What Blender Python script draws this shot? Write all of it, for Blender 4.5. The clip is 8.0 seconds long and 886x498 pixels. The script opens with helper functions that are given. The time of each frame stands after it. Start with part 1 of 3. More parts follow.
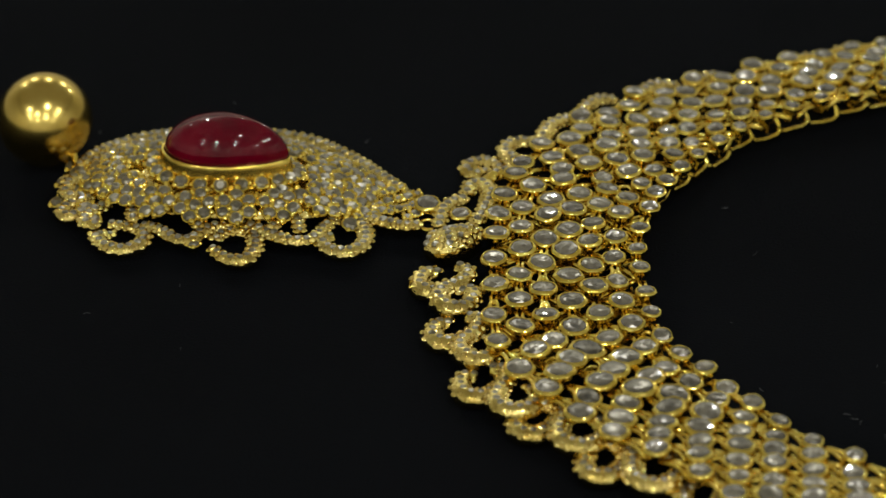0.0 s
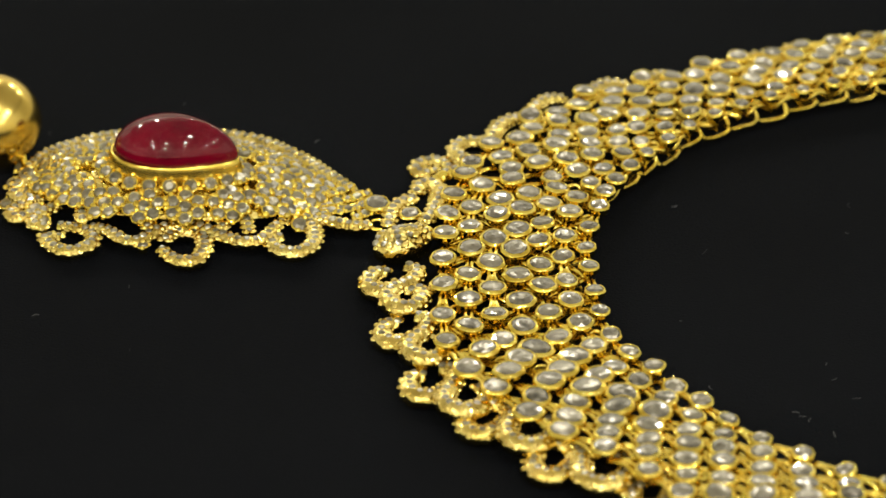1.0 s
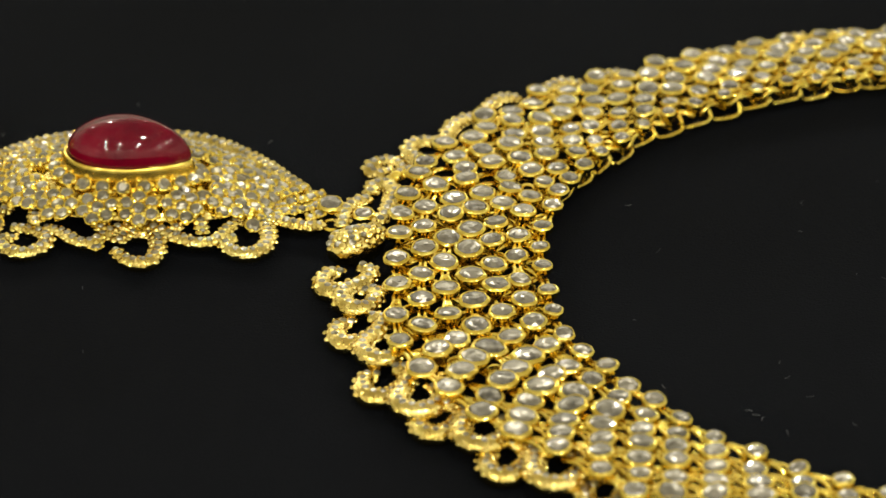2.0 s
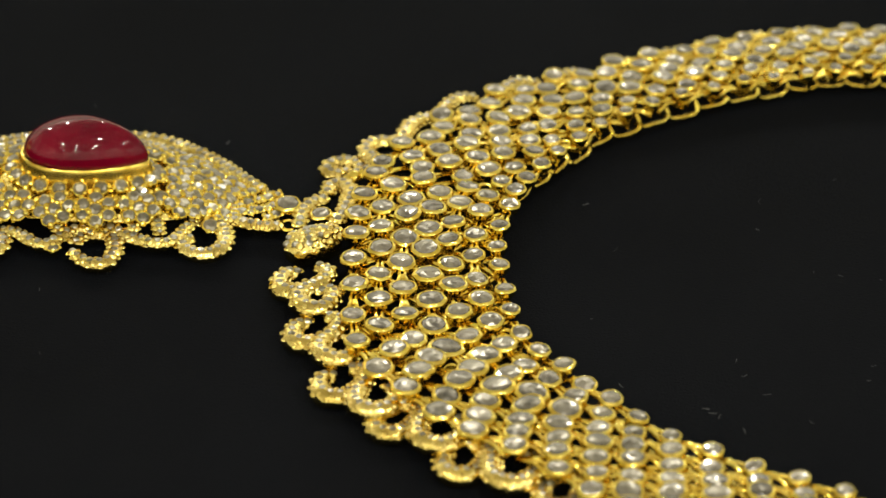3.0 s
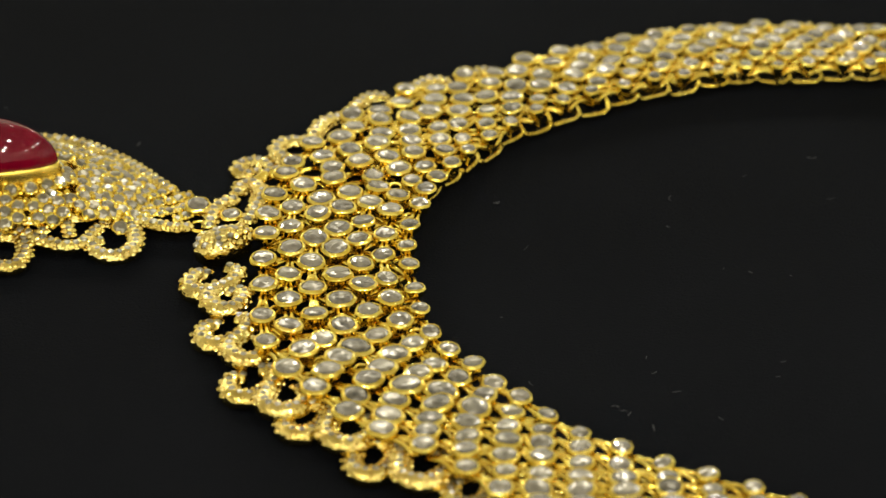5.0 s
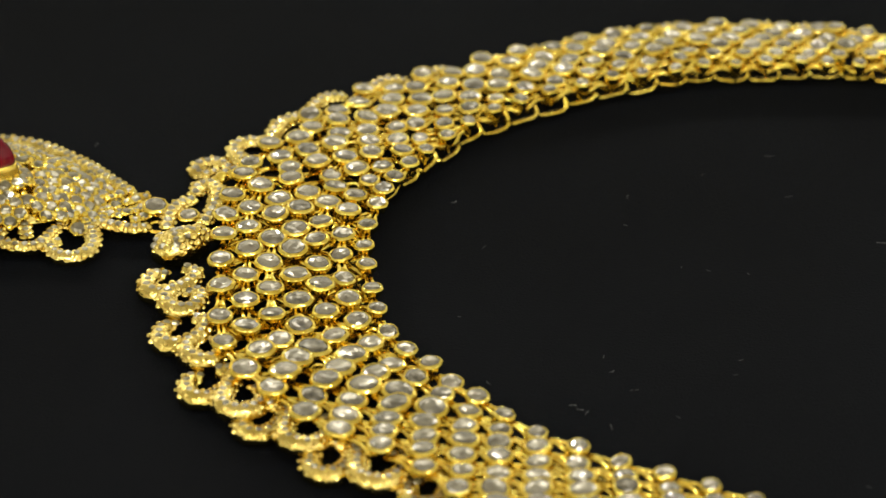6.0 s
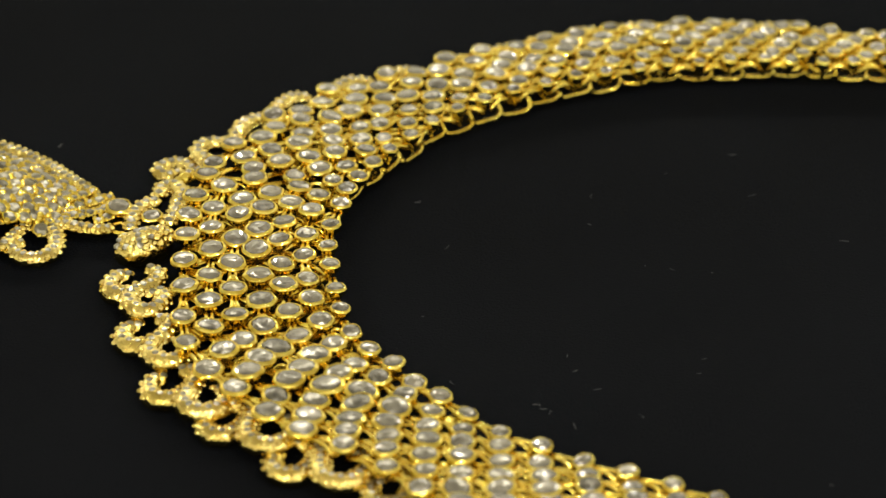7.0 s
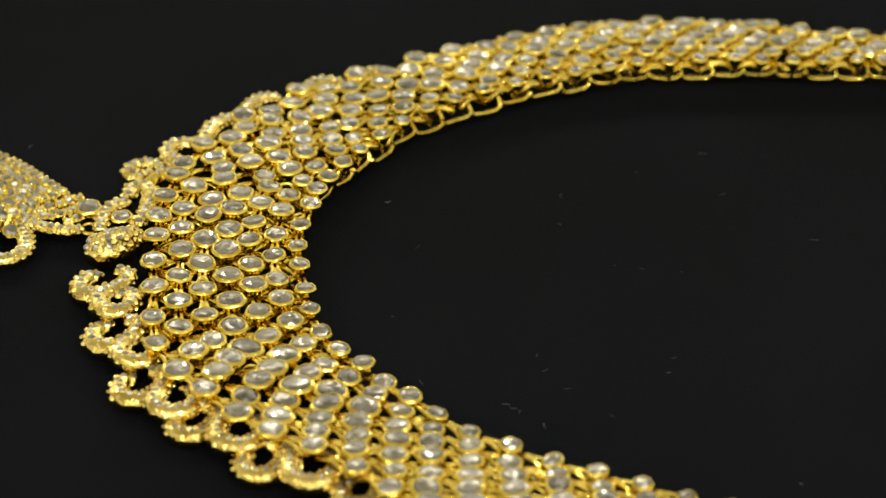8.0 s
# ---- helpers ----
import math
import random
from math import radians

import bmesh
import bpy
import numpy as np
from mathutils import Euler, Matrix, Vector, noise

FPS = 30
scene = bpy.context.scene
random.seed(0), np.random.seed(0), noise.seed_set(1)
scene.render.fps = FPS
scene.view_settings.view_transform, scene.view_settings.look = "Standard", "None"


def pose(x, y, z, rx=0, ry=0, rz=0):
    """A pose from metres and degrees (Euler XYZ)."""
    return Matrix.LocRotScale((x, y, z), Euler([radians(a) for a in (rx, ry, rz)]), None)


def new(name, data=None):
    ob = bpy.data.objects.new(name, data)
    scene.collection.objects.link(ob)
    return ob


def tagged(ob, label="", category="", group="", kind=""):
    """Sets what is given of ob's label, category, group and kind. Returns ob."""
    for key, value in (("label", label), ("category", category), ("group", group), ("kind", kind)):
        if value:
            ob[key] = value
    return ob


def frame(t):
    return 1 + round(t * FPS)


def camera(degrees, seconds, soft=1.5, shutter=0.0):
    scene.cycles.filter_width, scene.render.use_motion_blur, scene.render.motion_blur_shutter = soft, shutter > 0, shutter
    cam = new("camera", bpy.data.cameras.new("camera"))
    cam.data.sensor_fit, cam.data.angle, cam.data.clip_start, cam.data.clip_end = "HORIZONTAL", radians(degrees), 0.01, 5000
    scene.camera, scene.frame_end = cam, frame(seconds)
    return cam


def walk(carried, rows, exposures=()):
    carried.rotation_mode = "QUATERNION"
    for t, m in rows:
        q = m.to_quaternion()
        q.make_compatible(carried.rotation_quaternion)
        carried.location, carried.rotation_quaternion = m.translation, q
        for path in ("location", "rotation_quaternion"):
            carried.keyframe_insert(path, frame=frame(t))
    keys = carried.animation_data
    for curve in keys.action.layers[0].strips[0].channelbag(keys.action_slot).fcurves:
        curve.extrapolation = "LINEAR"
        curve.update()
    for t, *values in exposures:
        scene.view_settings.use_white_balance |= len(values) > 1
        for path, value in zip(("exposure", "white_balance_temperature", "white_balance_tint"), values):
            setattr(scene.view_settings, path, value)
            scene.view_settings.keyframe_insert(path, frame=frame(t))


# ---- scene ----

MM = 0.001

# The camera stands on a tripod beside the display and pans slowly to its right.
cam = camera(12.78, 8.0, soft=1.5)
cam.data.dof.use_dof, cam.data.dof.focus_distance, cam.data.dof.aperture_fstop = True, 0.592, 22.0
PIVOT, ARM, DOWN, LEAN = (0.00869, -0.79801, 0.31373), (-0.00869, 0.28474, 0.0), 31.19, 0.22
ROWS = [
    (0.0, 2.264, -0.014), (0.5, 1.993, -0.009), (1.0, 1.712, -0.009), (1.5, 1.452, -0.009),
    (3.0, 0.741, -0.002), (3.5, 0.502, -0.001), (4.0, 0.230, 0.003), (4.5, 0.000, 0.007),
    (6.0, -0.698, 0.016), (6.5, -0.890, 0.019), (7.0, -1.096, 0.021), (7.5, -1.253, 0.023), (8.0, -1.424, 0.024),
]
walk(cam, [(t, pose(*PIVOT, 0, 0, pan) @ pose(*ARM, 90 - DOWN - tilt, 0, 0) @ pose(0, 0, 0, 0, 0, LEAN)) for t, pan, tilt in ROWS],
     exposures=[(0.0, -0.62, 5700, 10), (0.25, -0.32, 6000, 10), (0.5, 0.14, 6150, 10), (0.8, 0.44, 6150, 10), (8.0, 0.44, 6150, 10)])

# ---- light: a dim sky colour outside, the spot lamps in the ceiling of the booth, and added fill lamps ----
world = bpy.data.worlds.new("world")
scene.world = world
world.use_nodes = True
world.node_tree.nodes["Background"].inputs[0].default_value = (0.9, 0.95, 1.0, 1)
world.node_tree.nodes["Background"].inputs[1].default_value = 0.05
LAMP_W = 5.9
CEILING_Z, FLOOR_Z = 1.32, -0.78
# the last five, at y 1.78, are added fill that washes the north wall
LAMPS = [(x, y) for y in (-2.35, -1.55) for x in (-1.4, -0.5, 0.4, 1.3)] + [(-1.0, -0.85), (0.1, -0.75), (1.1, -0.9)] + [(x, 1.78) for x in (-1.35, -0.68, 0.0, 0.68, 1.35)]


# ---- materials ----
def material(name):
    m = bpy.data.materials.new(name)
    m.use_nodes = True
    return m, m.node_tree.nodes, m.node_tree.links, m.node_tree.nodes["Principled BSDF"]


def noise_bump(nodes, links, bsdf, scale, strength, distance, detail=4.0):
    coord = nodes.new("ShaderNodeTexCoord")
    tex = nodes.new("ShaderNodeTexNoise")
    tex.inputs["Scale"].default_value, tex.inputs["Detail"].default_value = scale, detail
    bump = nodes.new("ShaderNodeBump")
    bump.inputs["Strength"].default_value, bump.inputs["Distance"].default_value = strength, distance
    links.new(coord.outputs["Object"], tex.inputs["Vector"])
    links.new(tex.outputs["Fac"], bump.inputs["Height"])
    links.new(bump.outputs["Normal"], bsdf.inputs["Normal"])
    return coord, tex


def ramp(nodes, links, source, stops):
    r = nodes.new("ShaderNodeValToRGB")
    for el, (at, colour) in zip(r.color_ramp.elements, stops):
        el.position, el.color = at, (*colour, 1)
    links.new(source, r.inputs["Fac"])
    return r


def gold_material(name, low, high, rough, scale, strength):
    m, nodes, links, b = material(name)
    b.inputs["Metallic"].default_value = 1.0
    coord, tex = noise_bump(nodes, links, b, scale, strength, 0.0007, 2.0)
    wide = nodes.new("ShaderNodeTexNoise")
    wide.inputs["Scale"].default_value = 240.0
    links.new(coord.outputs["Object"], wide.inputs["Vector"])
    links.new(ramp(nodes, links, wide.outputs["Fac"], ((0.35, low), (0.65, high))).outputs["Color"], b.inputs["Base Color"])
    mapr = nodes.new("ShaderNodeMapRange")
    mapr.inputs["To Min"].default_value, mapr.inputs["To Max"].default_value = rough * 0.7, rough * 1.4
    links.new(tex.outputs["Fac"], mapr.inputs["Value"])
    links.new(mapr.outputs["Result"], b.inputs["Roughness"])
    return m


GOLD = gold_material("polished_gold", (0.86, 0.62, 0.08), (0.97, 0.78, 0.165), 0.085, 520, 0.6)
GOLD_BEADED = gold_material("beaded_gold", (0.66, 0.49, 0.11), (0.87, 0.70, 0.23), 0.12, 700, 0.45)
# rows of fine grains raised by the setter's tool
tree = GOLD_BEADED.node_tree
grain = tree.nodes.new("ShaderNodeTexVoronoi")
grain.inputs["Scale"].default_value = 1500.0
raised = tree.nodes.new("ShaderNodeBump")
raised.invert = True
raised.inputs["Strength"].default_value, raised.inputs["Distance"].default_value = 0.15, 0.0003
soft_bump = next(n for n in tree.nodes if n.type == "BUMP" and n != raised)
tree.links.new(next(n for n in tree.nodes if n.type == "TEX_COORD").outputs["Object"], grain.inputs["Vector"])
tree.links.new(grain.outputs["Distance"], raised.inputs["Height"])
tree.links.new(soft_bump.outputs["Normal"], raised.inputs["Normal"])
tree.links.new(raised.outputs["Normal"], tree.nodes["Principled BSDF"].inputs["Normal"])
GOLD_SATIN = gold_material("satin_gold", (0.84, 0.58, 0.09), (0.95, 0.72, 0.16), 0.22, 300, 0.12)
GOLD_BALL = gold_material("gold_ball_metal", (0.68, 0.48, 0.10), (0.76, 0.56, 0.14), 0.2, 250, 0.022)


def stone_material(name, dark, light, rough):
    m, nodes, links, b = material(name)
    info = nodes.new("ShaderNodeObjectInfo")
    geo = nodes.new("ShaderNodeNewGeometry")
    coord = nodes.new("ShaderNodeTexCoord")
    tex = nodes.new("ShaderNodeTexNoise")
    tex.inputs["Scale"].default_value, tex.inputs["Detail"].default_value = 900.0, 3.0
    shift = nodes.new("ShaderNodeVectorMath")
    links.new(coord.outputs["Object"], shift.inputs[0])
    links.new(info.outputs["Random"], shift.inputs[1])
    links.new(shift.outputs["Vector"], tex.inputs["Vector"])
    mixed = nodes.new("ShaderNodeMath")
    mixed.operation = "MULTIPLY_ADD"
    mixed.inputs[1].default_value = 0.35
    links.new(info.outputs["Random"], mixed.inputs[0])
    links.new(tex.outputs["Fac"], mixed.inputs[2])
    island = nodes.new("ShaderNodeMath")
    island.operation = "MULTIPLY_ADD"
    island.inputs[1].default_value = 0.3
    links.new(geo.outputs["Random Per Island"], island.inputs[0])
    links.new(mixed.outputs["Value"], island.inputs[2])
    # dark and light mottling in the colour stands in for reflections inside the stone
    links.new(ramp(nodes, links, island.outputs["Value"], ((0.48, dark), (1.0, light))).outputs["Color"], b.inputs["Base Color"])
    # a clear stone over silver foil
    b.inputs["Roughness"].default_value = rough
    b.inputs["Metallic"].default_value = 0.75
    b.inputs["IOR"].default_value = 1.8
    b.inputs["Coat Weight"].default_value, b.inputs["Coat Roughness"].default_value, b.inputs["Coat IOR"].default_value = 0.4, 0.06, 1.55
    return m


# the warm tint of both ramps paints in the gold mirrored by the stones
POLKI = stone_material("foiled_diamond", (0.052, 0.045, 0.032), (0.285, 0.255, 0.195), 0.25)
PAVE = stone_material("pave_diamond", (0.09, 0.078, 0.05), (0.28, 0.25, 0.18), 0.28)

RUBY, nodes, links, b = material("ruby_cabochon")
coord, tex = noise_bump(nodes, links, b, 160, 0.02, 0.0003)
links.new(ramp(nodes, links, tex.outputs["Fac"], ((0.3, (0.075, 0.0004, 0.006)), (0.7, (0.13, 0.001, 0.010)))).outputs["Color"], b.inputs["Base Color"])
b.inputs["Roughness"].default_value = 0.035
b.inputs["IOR"].default_value = 1.40
b.inputs["Subsurface Weight"].default_value = 0.1
b.inputs["Subsurface Radius"].default_value = (0.004, 0.0004, 0.0004)
b.inputs["Subsurface Scale"].default_value = 1.0

CLOTH, nodes, links, b = material("black_velvet_cloth")
coord, tex = noise_bump(nodes, links, b, 2600, 0.6, 0.0004)
wide = nodes.new("ShaderNodeTexNoise")
wide.inputs["Scale"].default_value, wide.inputs["Detail"].default_value = 18.0, 6.0
links.new(coord.outputs["Object"], wide.inputs["Vector"])
links.new(ramp(nodes, links, wide.outputs["Fac"], ((0.3, (0.0015, 0.00175, 0.0026)), (0.7, (0.0027, 0.0031, 0.0043)))).outputs["Color"], b.inputs["Base Color"])
b.inputs["Roughness"].default_value = 0.95
b.inputs["Specular IOR Level"].default_value = 0.06


def plain_material(name, dark, light, scale, rough):
    m, nodes, links, b = material(name)
    coord, tex = noise_bump(nodes, links, b, scale, 0.15, 0.002)
    links.new(ramp(nodes, links, tex.outputs["Fac"], ((0.3, dark), (0.7, light))).outputs["Color"], b.inputs["Base Color"])
    b.inputs["Roughness"].default_value = rough
    return m


LINT = plain_material("lint_fibre", (0.09, 0.09, 0.09), (0.19, 0.19, 0.19), 800, 0.9)
WALL = plain_material("wall_paint", (0.54, 0.52, 0.45), (0.60, 0.58, 0.51), 6, 0.8)
CEIL = plain_material("ceiling_paint", (0.62, 0.60, 0.55), (0.68, 0.66, 0.61), 6, 0.9)
FLOOR = plain_material("floor_stone", (0.52, 0.50, 0.46), (0.62, 0.60, 0.55), 5, 0.4)
WOOD = plain_material("dark_wood", (0.05, 0.03, 0.02), (0.10, 0.06, 0.035), 30, 0.5)
TRIM = plain_material("lamp_trim", (0.6, 0.6, 0.6), (0.7, 0.7, 0.7), 30, 0.4)


# ---- mesh helpers ----
def part(name, bm, mat, parent=None, label="", smooth=True):
    me = bpy.data.meshes.new(name)
    bmesh.ops.recalc_face_normals(bm, faces=bm.faces)
    bm.to_mesh(me)
    bm.free()
    me.materials.append(mat)
    if smooth:
        for p in me.polygons:
            p.use_smooth = True
    ob = new(name, me)
    ob.parent = parent
    return tagged(ob, label)


def raw_part(name, verts, faces, mat, parent=None, label="", smooth=True):
    me = bpy.data.meshes.new(name)
    me.from_pydata(verts, [], faces)
    me.materials.append(mat)
    if smooth:
        for p in me.polygons:
            p.use_smooth = True
    ob = new(name, me)
    ob.parent = parent
    return tagged(ob, label)


def shared(name, me, parent, m):
    ob = new(name, me)
    ob.parent = parent
    ob.matrix_basis = m
    return ob


def box(bm, x0, x1, y0, y1, z0, z1):
    g = bmesh.ops.create_cube(bm, size=1.0)
    bmesh.ops.transform(bm, matrix=Matrix.Translation(((x0 + x1) / 2, (y0 + y1) / 2, (z0 + z1) / 2)) @ Matrix.Diagonal((x1 - x0, y1 - y0, z1 - z0, 1)), verts=g["verts"])


def spline(points, per=6, closed=False):
    """A smooth line through the points (Catmull-Rom)."""
    pts = [Vector(p) for p in points]
    n = len(pts)
    out = []
    for i in range(n if closed else n - 1):
        if closed:
            a, p, q, c = pts[i - 1], pts[i], pts[(i + 1) % n], pts[(i + 2) % n]
        else:
            p, q = pts[i], pts[i + 1]
            a = pts[i - 1] if i else p * 2 - q
            c = pts[i + 2] if i + 2 < n else q * 2 - p
        for k in range(per):
            t = k / per
            out.append(0.5 * (2 * p + (q - a) * t + (2 * a - 5 * p + 4 * q - c) * t * t + (3 * p - 3 * q + c - a) * t ** 3))
    if not closed:
        out.append(pts[-1])
    return out


def tube(verts, faces, line, radius, sides=6, flat=1.0, closed=False, ends=True):
    """Adds a swept rounded wire to verts and faces; radius is one number or a function of 0..1."""
    start, n = len(verts), len(line)
    for i, p in enumerate(line):
        d = (line[(i + 1) % n] - line[i - 1]) if closed else (line[min(i + 1, n - 1)] - line[max(i - 1, 0)])
        d = d.normalized() if d.length > 1e-9 else Vector((1, 0, 0))
        side = d.cross(Vector((0, 0, 1)))
        side = side.normalized() if side.length > 1e-4 else Vector((1, 0, 0))
        up = side.cross(d).normalized()
        r = radius(i / (n - 1)) if callable(radius) else radius
        for k in range(sides):
            a = 2 * math.pi * k / sides
            verts.append(p + side * (r * math.cos(a)) + up * (r * flat * math.sin(a)))
    for i in range(n if closed else n - 1):
        j = (i + 1) % n
        for k in range(sides):
            l = (k + 1) % sides
            faces.append((start + i * sides + k, start + i * sides + l, start + j * sides + l, start + j * sides + k))
    if ends and not closed:
        faces.append(tuple(start + k for k in reversed(range(sides))))
        faces.append(tuple(start + (n - 1) * sides + k for k in range(sides)))


def bead(verts, faces, p, r, rise=1.0, sides=6):
    """Adds a small rounded grain of metal."""
    s = len(verts)
    for h, w in ((-0.2, 1.0), (0.45, 0.85), (0.85, 0.45)):
        for k in range(sides):
            a = 2 * math.pi * (k + h) / sides
            verts.append(p + Vector((r * w * math.cos(a), r * w * math.sin(a), r * rise * h)))
    verts.append(p + Vector((0, 0, r * rise)))
    for ring in range(2):
        for k in range(sides):
            l = (k + 1) % sides
            faces.append((s + ring * sides + k, s + ring * sides + l, s + (ring + 1) * sides + l, s + (ring + 1) * sides + k))
    for k in range(sides):
        faces.append((s + 2 * sides + k, s + 2 * sides + (k + 1) % sides, s + 3 * sides))


def brilliant(verts, faces, p, r, rng, sides=8):
    """Adds a small faceted stone: girdle, crown facets and a table, slightly uneven."""
    s = len(verts)
    turn, lean = rng.uniform(0, 6.28), Euler((rng.gauss(0, 0.12), rng.gauss(0, 0.12), 0)).to_matrix()
    for h, w, off in ((-0.25, 0.95, 0), (0.08, 1.0, 0), (0.40, 0.60, 0.5)):
        for k in range(sides):
            a = turn + 2 * math.pi * (k + off) / sides
            verts.append(p + lean @ Vector((r * w * math.cos(a), r * w * math.sin(a), r * h * rng.uniform(0.9, 1.1))))
    for k in range(sides):
        l = (k + 1) % sides
        faces.append((s + k, s + l, s + sides + l, s + sides + k))
        faces.append((s + sides + k, s + sides + l, s + 2 * sides + k))
        faces.append((s + sides + l, s + 2 * sides + l, s + 2 * sides + k))
    faces.append(tuple(s + 2 * sides + k for k in range(sides)))


# ---- the room ----
def structure(name, x0, x1, y0, y1, z0, z1, mat, label, category):
    bm = bmesh.new()
    box(bm, x0, x1, y0, y1, z0, z1)
    return tagged(part(name, bm, mat, smooth=False), label, category, kind="structure")


RX, RY0, RY1 = 1.95, -2.7, 2.1
structure("floor", -RX, RX, RY0, RY1, FLOOR_Z - 0.1, FLOOR_Z, FLOOR, "brown stone floor of the booth", "floor")
structure("ceiling", -RX, RX, RY0, RY1, CEILING_Z, CEILING_Z + 0.1, CEIL, "cream painted ceiling with spot lamps", "ceiling")
structure("wall_north", -RX - 0.1, RX + 0.1, RY1, RY1 + 0.1, FLOOR_Z - 0.1, CEILING_Z + 0.1, WALL, "cream painted wall of the booth", "wall")
structure("wall_south", -RX - 0.1, RX + 0.1, RY0 - 0.1, RY0, FLOOR_Z - 0.1, CEILING_Z + 0.1, WALL, "cream painted wall of the booth", "wall")
structure("wall_west", -RX - 0.1, -RX, RY0, RY1, FLOOR_Z - 0.1, CEILING_Z + 0.1, WALL, "cream painted wall of the booth", "wall")
structure("wall_east", RX, RX + 0.1, RY0, RY1, FLOOR_Z - 0.1, CEILING_Z + 0.1, WALL, "cream painted wall of the booth", "wall")

lamp_data = bpy.data.lights.new("spot_and_fill_light", "AREA")
lamp_data.shape, lamp_data.size, lamp_data.energy, lamp_data.color = "DISK", 0.062, LAMP_W, (1.0, 0.96, 0.83)
for k, (x, y) in enumerate(LAMPS):
    x, y = x + 0.13 * math.sin(5.1 * k), y + 0.12 * math.sin(3.7 * k + 1)
    holder = tagged(new("ceiling_and_fill_lamp"), "round recessed spot lamp in the cream ceiling; the five by the north wall are added fill", "lamp", group="ceiling lamps")
    holder.location = (x, y, CEILING_Z)
    ring_v, ring_f = [], []
    tube(ring_v, ring_f, [Vector((0.043 * math.cos(a * math.pi / 12), 0.043 * math.sin(a * math.pi / 12), -0.005)) for a in range(24)], 0.008, 6, closed=True)
    raw_part("trim", ring_v, ring_f, TRIM, holder)
    light = new("spot_and_fill_light", lamp_data)
    light.parent = holder
    light.location = (0, 0, -0.012)

# ---- the display table with its cloth ----
table = tagged(new("display_table"), "dark wooden display table under a black cloth", "table")
table.location = (0, 0.05, FLOOR_Z)
bm = bmesh.new()
box(bm, -0.6, 0.6, -0.4, 0.4, 0.735, 0.776)
part("tabletop", bm, WOOD, table, smooth=False)
for sx in (-1, 1):
    for sy in (-1, 1):
        bm = bmesh.new()
        box(bm, sx * 0.55 - 0.03, sx * 0.55 + 0.03, sy * 0.35 - 0.03, sy * 0.35 + 0.03, 0, 0.735)
        part("leg", bm, WOOD, table, smooth=False)
cloth_v, cloth_f = [], []
rows_n, cols_n = 60, 90
for lower in (0, 1):
    for j in range(rows_n + 1):
        for i in range(cols_n + 1):
            x, y = -0.62 + 1.24 * i / cols_n, -0.37 + 0.84 * j / rows_n
            drop = max(0.0, abs(x) - 0.602) * 6 + max(0.0, abs(y - 0.05) - 0.402) * 6
            cloth_v.append((x, y, -0.0002 * abs(noise.noise(Vector((x * 9, y * 9, 0)))) - drop - 0.0024 * lower))
    base = lower * (rows_n + 1) * (cols_n + 1)
    for j in range(rows_n):
        for i in range(cols_n):
            k = base + j * (cols_n + 1) + i
            quad = (k, k + 1, k + cols_n + 2, k + cols_n + 1)
            cloth_f.append(quad[::-1] if lower else quad)
tagged(raw_part("black_cloth", cloth_v, cloth_f, CLOTH), "black velvet cloth with specks of lint", "cloth")

# ---- the necklace: a wide flexible collar of staggered stones in gold cups ----
# inner and outer edge of the collar, in millimetres, every fourth row of stones
FIRST_ROW, LAST_ROW = -52, 33
INNER = [(103, 51.3), (93.3, 52.5), (83.4, 53.2), (73.3, 53.8), (63.1, 53.9), (52.9, 53.1), (42.7, 51.0), (32.4, 46.8), (22.7, 41.5), (14.2, 34.3), (7.4, 25.6),
         (2.4, 17.3), (-0.5, 8.4), (-2.2, -3.3), (-1.0, -15.9), (1.6, -27.9), (7.3, -37.1), (14.1, -45.2), (22.3, -54.0), (33.7, -61.6), (45.6, -67.7), (57.0, -72.6), (68, -77)]
OUTER = [(104, 60.5), (92.7, 62.2), (80.8, 64.0), (69.6, 66.9), (58.4, 67.6), (47.1, 66.8), (35.8, 63.9), (25.5, 59.0), (13.4, 54.2), (0.5, 47.9), (-11.4, 38.0),
         (-18.6, 24.4), (-22.6, 11.9), (-23.4, -0.4), (-23.3, -15.0), (-22.2, -30.3), (-14.9, -42.4), (-5.1, -52.9), (6.4, -62.1), (16.2, -71.6), (30.0, -76.6), (43.0, -82.6), (57, -87)]
in_line = spline([(x, y, 0) for x, y in INNER], 40)
out_line = spline([(x, y, 0) for x, y in OUTER], 40)
TOP = 6.0


def edge(line, row):
    k = min(max((row + 52) * 10.0, 0), len(line) - 1.001)
    i = int(k)
    return line[i].lerp(line[i + 1], k - i)


def across(row):
    a, c = edge(in_line, row), edge(out_line, row)
    return a, c, (c - a).normalized()


necklace = tagged(new("necklace"), "wide gold collar necklace of pale diamonds on black cloth", "necklace")
rng = random.Random(4)


